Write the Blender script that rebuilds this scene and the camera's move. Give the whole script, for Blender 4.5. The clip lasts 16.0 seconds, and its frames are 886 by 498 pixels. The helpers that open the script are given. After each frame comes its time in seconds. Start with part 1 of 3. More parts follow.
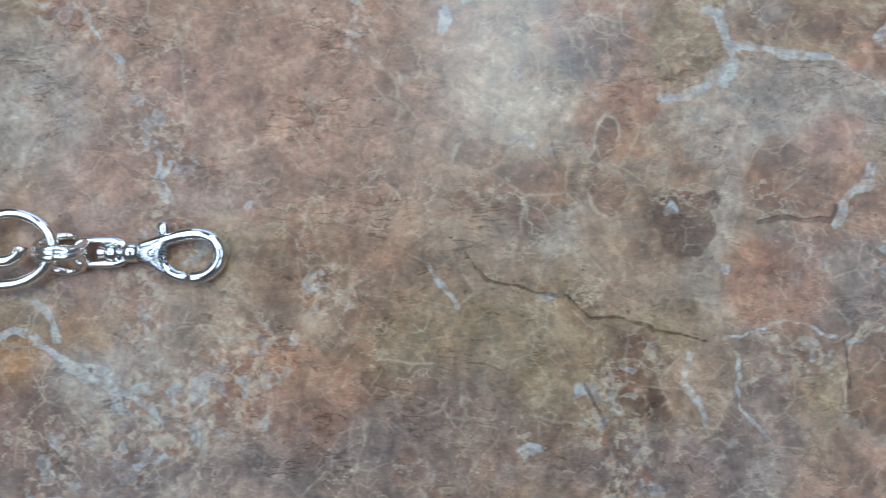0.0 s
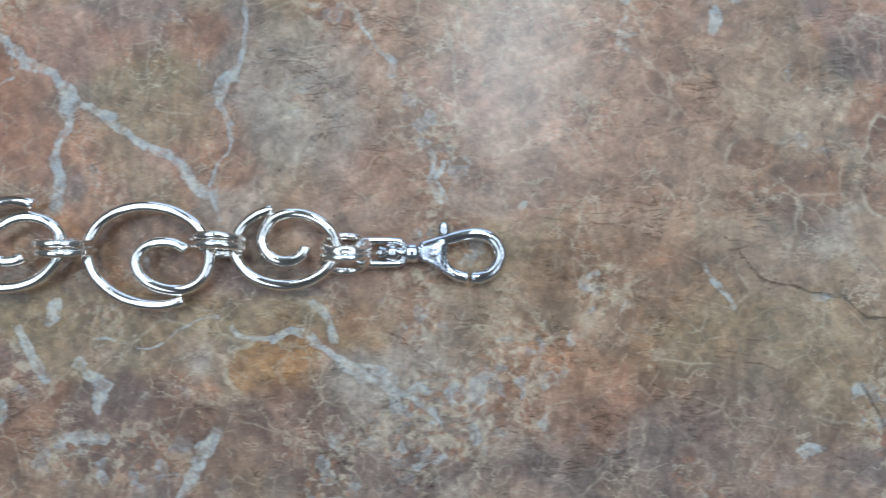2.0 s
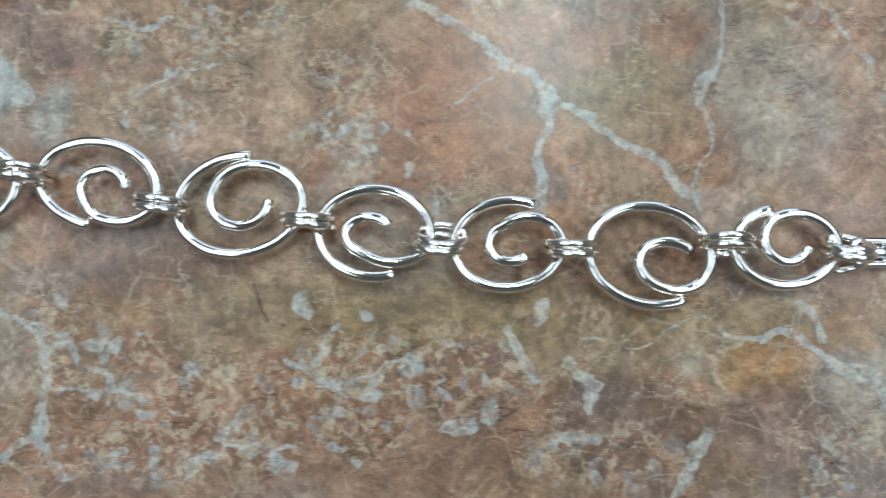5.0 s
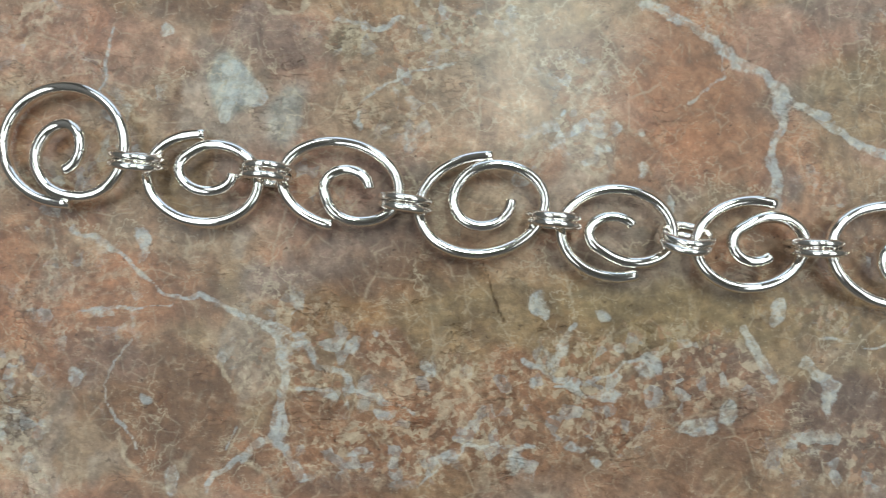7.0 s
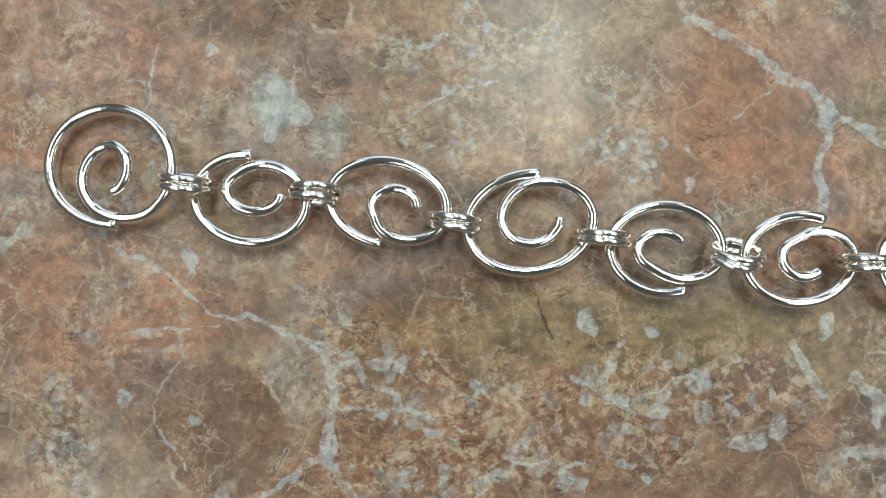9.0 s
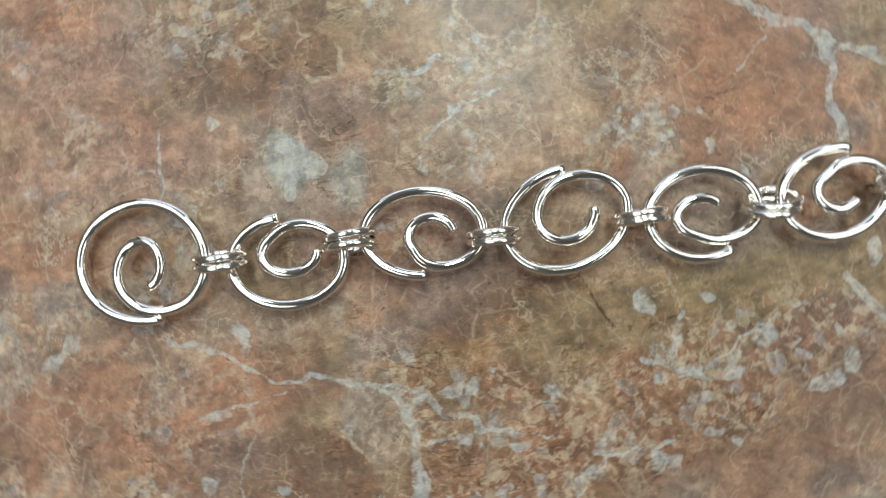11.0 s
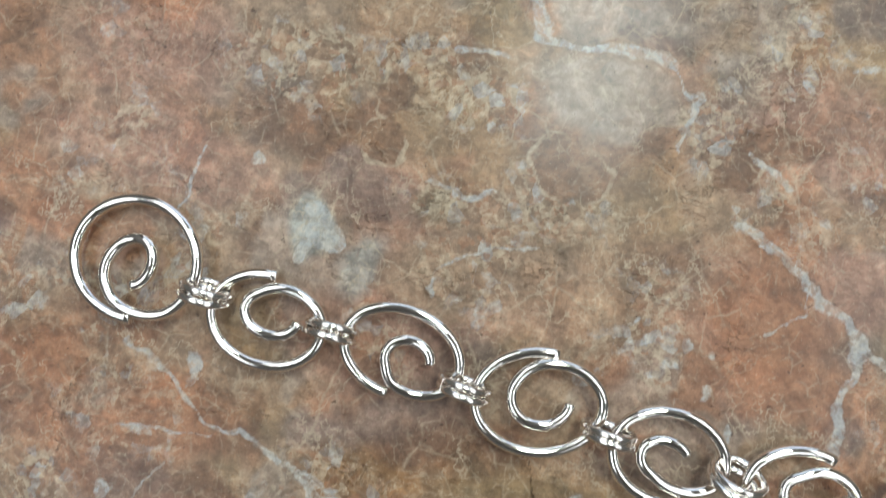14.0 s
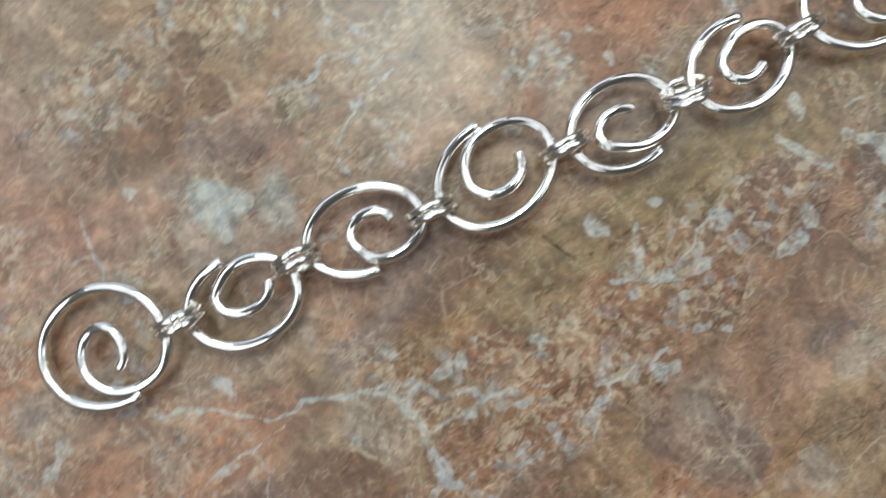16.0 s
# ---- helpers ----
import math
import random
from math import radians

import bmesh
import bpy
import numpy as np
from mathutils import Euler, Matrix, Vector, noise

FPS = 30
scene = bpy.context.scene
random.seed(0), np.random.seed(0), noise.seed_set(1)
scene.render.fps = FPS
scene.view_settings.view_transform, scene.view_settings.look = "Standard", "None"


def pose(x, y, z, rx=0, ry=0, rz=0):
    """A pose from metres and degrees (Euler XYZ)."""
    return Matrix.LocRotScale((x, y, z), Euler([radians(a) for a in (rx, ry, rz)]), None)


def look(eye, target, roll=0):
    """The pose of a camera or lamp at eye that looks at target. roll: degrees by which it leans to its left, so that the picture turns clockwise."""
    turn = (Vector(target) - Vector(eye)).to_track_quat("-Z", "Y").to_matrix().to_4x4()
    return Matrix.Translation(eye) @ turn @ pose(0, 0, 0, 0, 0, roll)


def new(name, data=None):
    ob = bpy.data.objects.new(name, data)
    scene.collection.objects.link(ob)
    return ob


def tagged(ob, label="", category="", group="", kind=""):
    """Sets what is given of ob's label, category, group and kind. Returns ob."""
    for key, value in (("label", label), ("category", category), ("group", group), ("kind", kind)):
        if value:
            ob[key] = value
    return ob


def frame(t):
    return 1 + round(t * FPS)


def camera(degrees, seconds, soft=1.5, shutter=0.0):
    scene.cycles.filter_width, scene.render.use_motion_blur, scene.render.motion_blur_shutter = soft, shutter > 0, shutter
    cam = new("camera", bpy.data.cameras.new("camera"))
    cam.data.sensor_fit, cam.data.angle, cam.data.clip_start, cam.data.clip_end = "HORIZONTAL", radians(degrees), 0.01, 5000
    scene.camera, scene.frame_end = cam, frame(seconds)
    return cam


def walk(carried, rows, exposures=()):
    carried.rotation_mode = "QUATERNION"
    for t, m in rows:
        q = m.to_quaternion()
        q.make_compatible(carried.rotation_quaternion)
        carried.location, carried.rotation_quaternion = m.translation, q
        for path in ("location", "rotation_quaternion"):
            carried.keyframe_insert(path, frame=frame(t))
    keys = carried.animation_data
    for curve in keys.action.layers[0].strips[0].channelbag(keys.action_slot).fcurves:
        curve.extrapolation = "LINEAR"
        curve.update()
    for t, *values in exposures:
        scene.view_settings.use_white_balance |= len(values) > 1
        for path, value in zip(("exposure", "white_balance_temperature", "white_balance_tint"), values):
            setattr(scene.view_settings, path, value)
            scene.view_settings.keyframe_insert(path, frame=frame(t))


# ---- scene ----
MM = 0.001
cam = camera(65, 16.0, 1.25, 0.6)

PATH = [
    (0, pose(0.09070, 0.00000, 0.11076, 3, 0, 0.00)),
    (0.5, pose(0.08080, 0.00000, 0.11076, 3, 0, 0.00)),
    (1, pose(0.06960, 0.00000, 0.11076, 3, 0, 0.00)),
    (1.5, pose(0.05780, 0.00000, 0.11076, 3, 0, 0.00)),
    (2, pose(0.04680, 0.00000, 0.11076, 3, 0, 0.00)),
    (2.5, pose(0.03410, 0.00000, 0.11076, 3, 0, 0.00)),
    (3, pose(0.01964, 0.00000, 0.11076, 3, 0, 0.00)),
    (3.5, pose(0.00337, 0.00000, 0.11076, 3, 0, 0.00)),
    (4, pose(-0.01016, 0.00000, 0.11076, 3, 0, 0.00)),
    (4.5, pose(-0.01965, 0.00000, 0.11076, 3, 0, 0.00)),
    (5, pose(-0.03060, 0.00000, 0.11076, 3, 0, 0.00)),
    (5.2, pose(-0.03600, 0.00000, 0.11076, 3, 0, 0.00)),
    (7.3, pose(-0.07194, 0.00000, 0.11076, 3, 0, 0.00)),
    (7.5, pose(-0.07361, 0.00000, 0.11076, 3, 0, 0.00)),
    (8, pose(-0.07361, 0.00000, 0.11076, 3, 0, 0.00)),
    (8.5, pose(-0.07605, 0.00109, 0.11076, 3, 0, -0.46)),
    (9, pose(-0.07574, 0.00290, 0.11076, 3, 0, -0.59)),
    (9.5, pose(-0.07615, 0.00605, 0.11076, 3, 0, -0.32)),
    (9.7, pose(-0.07653, 0.00765, 0.11076, 3, 0, 0.95)),
    (11.8, pose(-0.08765, 0.00560, 0.11060, 3, 0, -30.50)),
    (12, pose(-0.08820, 0.00370, 0.11020, 3, 0, -33.20)),
    (12.5, pose(-0.08605, -0.00533, 0.10990, 3, 0, -30.40)),
    (13, pose(-0.07075, -0.00430, 0.11200, 3, 0, -11.20)),
    (13.5, pose(-0.06890, 0.01340, 0.11060, 3, 0, 10.60)),
    (14, pose(-0.08000, 0.02715, 0.11050, 3, 0, 11.20)),
    (14.5, pose(-0.07775, 0.03250, 0.11059, 3, 0, 1.10)),
    (15, pose(-0.06475, 0.02390, 0.11060, 3, 0, -17.90)),
    (15.5, pose(-0.06630, 0.00860, 0.11140, 3, 0, -34.60)),
    (16, pose(-0.07845, 0.00208, 0.11045, 3, 0, -32.50)),
]
walk(cam, PATH, [(0, -0.16, 4990, 7), (3.0, -0.17, 5100, 5), (5.2, -0.16, 5400, 3), (7.4, -0.16, 5790, 3), (9.7, -0.15, 5830, 4), (12, -0.17, 6110, 7), (14, -0.14, 5860, 8), (16, -0.14, 5730, 6)])

# ---- world and light: a plain unseen room with a ceiling panel, added fill squares and an added window ----
world = bpy.data.worlds.new("world")
scene.world = world
world.use_nodes = True
sky = world.node_tree.nodes.new("ShaderNodeTexSky")
sky.sky_type, sky.sun_disc = "NISHITA", False
sky.sun_elevation, sky.sun_rotation = radians(40), radians(200)
world.node_tree.links.new(sky.outputs[0], world.node_tree.nodes["Background"].inputs[0])
world.node_tree.nodes["Background"].inputs[1].default_value = 0.1
scene.view_settings.exposure = 0.0


def area_lamp(name, m, sx, sy, watts, colour):
    data = bpy.data.lights.new(name, "AREA")
    data.shape, data.size, data.size_y, data.energy, data.color = "RECTANGLE", sx, sy, watts, colour
    ob = new(name, data)
    ob.matrix_world = m
    return ob


CEILING = 3.05
PANEL = (0.37, 1.50, CEILING - 0.015)
area_lamp("ceiling_panel_light", pose(*PANEL), 0.52, 1.75, 68, (0.985, 1.0, 0.85))
# unseen fill lights, added so that the silver reflects a bright ceiling
FILL_SQUARES = [(x, y) for x in (-1.55, 2.15) for y in (-1.4, 0.3, 1.9)]
for sx, sy in FILL_SQUARES:
    area_lamp("added_ceiling_fill", pose(sx, sy, CEILING - 0.015), 1.5, 1.35, 19.5, (1.0, 0.985, 0.96))
# unseen fill from the north; the window it stands in is added
area_lamp("added_window_fill", look((0.3, 3.37, 1.3), (0.3, 0.0, 0.9)), 3.4, 1.9, 18, (0.98, 0.98, 1.0))


# ---- materials ----
def node_material(name):
    mat = bpy.data.materials.new(name)
    mat.use_nodes = True
    return mat, mat.node_tree, mat.node_tree.nodes["Principled BSDF"]


class Nodes:
    """Short hand for building node trees."""

    def __init__(self, tree):
        self.t = tree

    def plug(self, socket, v):
        if isinstance(v, bpy.types.NodeSocket):
            self.t.links.new(v, socket)
        elif isinstance(v, (tuple, list)) and len(v) == 3 and socket.type == "RGBA":
            socket.default_value = (*v, 1)
        else:
            socket.default_value = v

    def coord(self):
        return self.t.nodes.new("ShaderNodeTexCoord").outputs["Object"]

    def noise(self, vec, scale, detail=4, rough=0.55, colour=False, lac=2.0):
        n = self.t.nodes.new("ShaderNodeTexNoise")
        self.plug(n.inputs["Vector"], vec)
        n.inputs["Scale"].default_value, n.inputs["Detail"].default_value = scale, detail
        n.inputs["Roughness"].default_value, n.inputs["Lacunarity"].default_value = rough, lac
        return n.outputs["Color" if colour else "Fac"]

    def voronoi(self, vec, scale, feature="F1", out="Distance", rand=1.0):
        n = self.t.nodes.new("ShaderNodeTexVoronoi")
        n.feature = feature
        self.plug(n.inputs["Vector"], vec)
        n.inputs["Scale"].default_value, n.inputs["Randomness"].default_value = scale, rand
        return n.outputs[out]

    def math(self, op, a, b=0.0, c=0.0):
        n = self.t.nodes.new("ShaderNodeMath")
        n.operation = op
        for s, v in zip(n.inputs, (a, b, c)):
            self.plug(s, v)
        return n.outputs[0]

    def vmath(self, op, a, b=(0, 0, 0), scale=None):
        n = self.t.nodes.new("ShaderNodeVectorMath")
        n.operation = op
        self.plug(n.inputs[0], a)
        self.plug(n.inputs[1], b)
        if scale is not None:
            n.inputs["Scale"].default_value = scale
        return n.outputs[0]

    def step(self, v, lo, hi, a=0.0, b=1.0):
        n = self.t.nodes.new("ShaderNodeMapRange")
        n.interpolation_type = "SMOOTHSTEP"
        for key, val in (("Value", v), ("From Min", lo), ("From Max", hi), ("To Min", a), ("To Max", b)):
            self.plug(n.inputs[key], val)
        return n.outputs[0]

    def mix(self, fac, a, b, blend="MIX"):
        n = self.t.nodes.new("ShaderNodeMix")
        n.data_type, n.blend_type = "RGBA", blend
        self.plug(n.inputs[0], fac)
        self.plug(n.inputs[6], a)
        self.plug(n.inputs[7], b)
        return n.outputs[2]

    def bump(self, height, strength, distance):
        n = self.t.nodes.new("ShaderNodeBump")
        self.plug(n.inputs["Height"], height)
        n.inputs["Strength"].default_value, n.inputs["Distance"].default_value = strength, distance
        return n.outputs[0]


def pigment(r, g, b):
    """A stone colour from its everyday 0..255 values to the linear base colour."""
    return tuple(GAIN[i] * ((v / 255 + 0.055) / 1.055) ** 2.4 * (v / BODY[i]) ** 0.45 for i, v in enumerate((r, g, b)))


GAIN, BODY = (0.82, 0.82, 0.80), (149, 129, 106)
PIGMENT = {
    "tan": pigment(159, 135, 111), "rose": pigment(167, 132, 111), "rust": pigment(160, 118, 89), "ochre": pigment(150, 128, 97),
    "olive": pigment(143, 122, 90), "olivedark": pigment(118, 106, 84), "amber": pigment(152, 119, 78), "brown": pigment(132, 103, 80),
    "darkbrown": pigment(110, 85, 66), "mauve": pigment(128, 113, 105), "mauvebrown": pigment(130, 105, 90), "stone": pigment(164, 149, 134),
    "bluegreen": pigment(160, 157, 147), "cream": pigment(196, 178, 152), "blue": pigment(178, 176, 171), "vein": pigment(194, 186, 173),
    "shadow": pigment(78, 58, 46),
}


def stone_material():
    """Polished brecciated marble. The slab's own layers ride on the mesh: stone_tint is the broad colour;
    stone_mask holds the veins, the rubble, the cracks and, as alpha, the rims of the larger fragments."""
    mat, tree, bsdf = node_material("brecciated_stone")
    k = Nodes(tree)
    p = k.coord()

    def times(a, b):
        return k.math("MULTIPLY", a, b)

    def centred(v):
        return k.math("SUBTRACT", v, 0.5)

    def pick(colour_socket):
        s = tree.nodes.new("ShaderNodeSeparateColor")
        k.plug(s.inputs[0], colour_socket)
        return s.outputs

    def warped(vec, scale, amount, detail=3, rough=0.55):
        n = k.vmath("SUBTRACT", k.noise(vec, scale, detail, rough, True), (0.5, 0.5, 0.5))
        return k.vmath("ADD", vec, k.vmath("SCALE", n, scale=amount))

    def ridge(vec, scale, width, detail=4, rough=0.55):
        """Thin wandering lines where a noise crosses its middle."""
        n = k.noise(vec, scale, detail, rough)
        return k.step(k.math("ABSOLUTE", centred(n)), width, 0.0)

    q = warped(p, 90, 0.0035)
    q2 = warped(q, 520, 0.0007, 5, 0.7)
    tint = tree.nodes.new("ShaderNodeAttribute")
    tint.attribute_name = "stone_tint"
    mask = tree.nodes.new("ShaderNodeAttribute")
    mask.attribute_name = "stone_mask"
    M, rim = pick(mask.outputs["Color"]), mask.outputs["Alpha"]
    mid = k.noise(q, 150, 5, 0.60)
    fine = k.noise(q2, 620, 5, 0.68)
    rag = k.math("ADD", times(centred(k.noise(p, 900, 6, 0.78)), 1.35), times(centred(k.noise(p, 190, 4, 0.6)), 0.9))

    cream, blue, dark, rust = PIGMENT["cream"], PIGMENT["blue"], PIGMENT["shadow"], PIGMENT["rust"]
    col = tint.outputs["Color"]
    # clouding inside the fragments
    col = k.mix(1.0, col, k.mix(k.step(mid, 0.34, 0.66), (0.74, 0.73, 0.72), (1.24, 1.24, 1.23)), "MULTIPLY")
    # crisp-edged lighter and darker flakes
    flake = k.noise(q2, 260, 9, 0.72)
    col = k.mix(times(k.step(flake, 0.53, 0.58), 0.55), col, k.mix(1.0, col, (1.24, 1.22, 1.18), "MULTIPLY"))
    col = k.mix(times(k.step(flake, 0.45, 0.40), 0.38), col, k.mix(1.0, col, (0.74, 0.70, 0.66), "MULTIPLY"))
    # a mosaic of small fragments, each a little lighter, darker, redder or greener than its neighbour
    for scale, strength in ((110, 0.75), (300, 0.8)):
        cell = pick(k.voronoi(q2, scale, "F1", "Color"))
        shade = k.mix(cell[0], (0.83, 0.83, 0.83), (1.17, 1.17, 1.17))
        hue = k.mix(cell[1], (1.09, 0.98, 0.91), (0.96, 1.00, 1.04))
        patchy = k.step(k.noise(p, scale * 0.45, 3), 0.40, 0.62)
        col = k.mix(times(patchy, strength), col, k.mix(1.0, col, k.mix(1.0, shade, hue, "MULTIPLY"), "MULTIPLY"))
    # pale threads along the joints of the mosaic
    for scale, width, amount in ((62, 0.022, 0.36), (150, 0.040, 0.34), (340, 0.070, 0.26)):
        d = k.voronoi(q2, scale, "DISTANCE_TO_EDGE")
        where = k.step(k.noise(p, scale * 0.8, 3), 0.47, 0.62)
        col = k.mix(times(times(k.step(d, width, 0.0), where), amount), col, cream)
    # rubble: close pale and rusty grains with dark pits
    zone = k.step(k.math("ADD", M[1], times(rag, 0.95)), 0.34, 0.85)
    grain = pick(k.voronoi(warped(q2, 900, 0.0009), 1050, "F1", "Color"))
    big = pick(k.voronoi(q2, 470, "F1", "Color"))
    lot = k.math("ADD", times(grain[0], 0.5), times(big[0], 0.5))
    lot = k.math("ADD", lot, times(centred(fine), 0.9))
    col = k.mix(times(times(k.step(lot, 0.50, 0.70), zone), 0.52), col, cream)
    col = k.mix(times(times(k.step(k.math("ADD", big[1], times(rag, 0.25)), 0.74, 0.90), zone), 0.50), col, blue)
    col = k.mix(times(times(k.step(lot, 0.40, 0.26), zone), 0.40), col, (0.15, 0.085, 0.05))
    col = k.mix(times(times(k.step(grain[2], 0.80, 0.86), zone), 0.55), col, rust)
    # thin pale and dark threads that wander over everything
    col = k.mix(times(times(ridge(q, 70, 0.010, 5, 0.6), k.step(k.noise(p, 50, 2), 0.46, 0.58)), 0.55), col, cream)
    col = k.mix(times(times(ridge(q2, 300, 0.020, 4, 0.6), k.step(k.noise(p, 120, 3), 0.54, 0.66)), 0.22), col, dark)
    # rims of the larger fragments: a pale joint and a dark shadow line in places
    rimmed = k.step(k.math("ADD", rim, times(rag, 0.5)), 0.45, 0.95)
    side = k.noise(p, 170, 3)
    col = k.mix(times(times(rimmed, k.step(side, 0.46, 0.58)), 0.60), col, cream)
    col = k.mix(times(times(rimmed, k.step(side, 0.46, 0.36)), 0.45), col, dark)
    # veins: grey-blue, cloudy inside, frayed at the rim
    vf = k.math("ADD", M[0], times(rag, 0.75))
    vein = times(k.step(vf, 0.80, 1.12), k.step(k.noise(q2, 420, 7, 0.72), 0.42, 0.54, 0.30, 1.0))
    veincol = k.mix(k.step(k.noise(q2, 230, 7, 0.7), 0.46, 0.56), blue, PIGMENT["vein"])
    col = k.mix(times(vein, 0.76), col, veincol)
    edge = times(k.step(vf, 0.66, 0.80), k.step(vf, 0.98, 0.84))
    col = k.mix(times(edge, 0.10), col, dark)
    crack = times(k.step(k.math("ADD", M[2], times(rag, 0.35)), 0.88, 1.05), k.step(k.noise(p, 230, 4), 0.34, 0.48))
    col = k.mix(times(crack, 0.58), col, dark)
    # short relief strokes, their shaded and lit sides painted dark and cream, and pin holes
    long = tree.nodes.new("ShaderNodeMapping")
    long.inputs["Scale"].default_value = (0.40, 1.0, 1.0)
    k.plug(long.inputs["Vector"], q2)
    spread = k.step(k.noise(p, 130, 3), 0.50, 0.64)
    stroke = times(ridge(long.outputs[0], 560, 0.022, 3, 0.6), spread)
    col = k.mix(times(stroke, 0.34), col, dark)
    col = k.mix(times(times(ridge(long.outputs[0], 470, 0.022, 4, 0.6), k.step(k.noise(p, 150, 3), 0.50, 0.64)), 0.45), col, cream)
    pit = k.step(k.noise(p, 560, 4, 0.65), 0.66, 0.69)
    fleck = k.step(k.noise(p, 1500, 4, 0.7), 0.60, 0.68)
    col = k.mix(times(fleck, 0.40), col, cream)
    col = k.mix(times(k.step(k.noise(p, 1150, 4, 0.7), 0.38, 0.30), 0.30), col, dark)
    col = k.mix(times(pit, 0.55), col, dark)
    # close grain
    col = k.mix(1.0, col, k.mix(k.step(fine, 0.32, 0.68), (0.76, 0.75, 0.74), (1.22, 1.22, 1.22)), "MULTIPLY")
    tree.links.new(col, bsdf.inputs["Base Color"])
    tree.links.new(k.step(mid, 0.3, 0.7, 0.42, 0.52), bsdf.inputs["Roughness"])
    bsdf.inputs["Coat Weight"].default_value, bsdf.inputs["Coat Roughness"].default_value = 0.34, 0.21
    bsdf.inputs["Specular IOR Level"].default_value = 0.34
    h = k.math("ADD", k.noise(p, 1500, 3, 0.6), times(k.noise(p, 450, 4, 0.6), 1.2))
    h = k.math("SUBTRACT", h, k.math("ADD", times(crack, 1.5), k.math("ADD", times(stroke, 0.8), pit)))
    tree.links.new(k.bump(h, 0.75, 0.00024), bsdf.inputs["Normal"])
    return mat


def silver_material(name="polished_silver", base=(0.98, 0.95, 0.895), rough=0.065):
    mat, tree, bsdf = node_material(name)
    k = Nodes(tree)
    p = k.coord()
    bsdf.inputs["Metallic"].default_value = 1.0
    n = k.noise(p, 900, 4, 0.6)
    tree.links.new(k.mix(k.step(n, 0.3, 0.7), base, tuple(c * 0.93 for c in base)), bsdf.inputs["Base Color"])
    tree.links.new(k.step(k.noise(p, 2500, 3), 0.3, 0.7, rough * 0.8, rough * 1.5), bsdf.inputs["Roughness"])
    tree.links.new(k.bump(k.noise(p, 500, 2, 0.5), 0.18, 0.00005), bsdf.inputs["Normal"])
    return mat


def paint_material(name, colour, rough=0.8):
    mat, tree, bsdf = node_material(name)
    k = Nodes(tree)
    p = k.coord()
    n = k.noise(p, 6, 5)
    tree.links.new(k.mix(k.step(n, 0.3, 0.7), colour, tuple(c * 0.92 for c in colour)), bsdf.inputs["Base Color"])
    bsdf.inputs["Roughness"].default_value = rough
    tree.links.new(k.bump(k.noise(p, 180, 4), 0.1, 0.001), bsdf.inputs["Normal"])
    return mat


STONE = stone_material()
SILVER = silver_material()
RING = silver_material("jump_ring_silver", (0.97, 0.94, 0.885), 0.14)
CAST = silver_material("cast_silver_plate", (0.86, 0.87, 0.88), 0.045)
# satin clasp body; its bluish grey reflection is put into the base colour
SATIN = silver_material("satin_silver_plate", (0.70, 0.73, 0.78), 0.22)
# unseen walls and ceiling kept dim to put dark streaks in the silver
DIM = paint_material("dark_reflection_wall", (0.16, 0.15, 0.14))
CEIL = paint_material("ceiling_paint", (0.46, 0.455, 0.44))
FLOOR = paint_material("floor_paint", (0.32, 0.28, 0.24), 0.5)
WOOD = paint_material("table_base_paint", (0.20, 0.15, 0.11), 0.5)


# ---- mesh helpers ----
def mesh_object(name, bm, mat, smooth=True):
    me = bpy.data.meshes.new(name)
    bm.to_mesh(me)
    bm.free()
    me.materials.append(mat)
    if smooth:
        for f in me.polygons:
            f.use_smooth = True
    return new(name, me)


def part(name, bm, material, parent, label="", smooth=True):
    ob = mesh_object(name, bm, material, smooth)
    ob.parent = parent
    return tagged(ob, label)


def box(bm, x0, x1, y0, y1, z0, z1):
    m = Matrix.Translation(((x0 + x1) / 2, (y0 + y1) / 2, (z0 + z1) / 2)) @ Matrix.Diagonal((x1 - x0, y1 - y0, z1 - z0, 1))
    bmesh.ops.create_cube(bm, size=1, matrix=m)


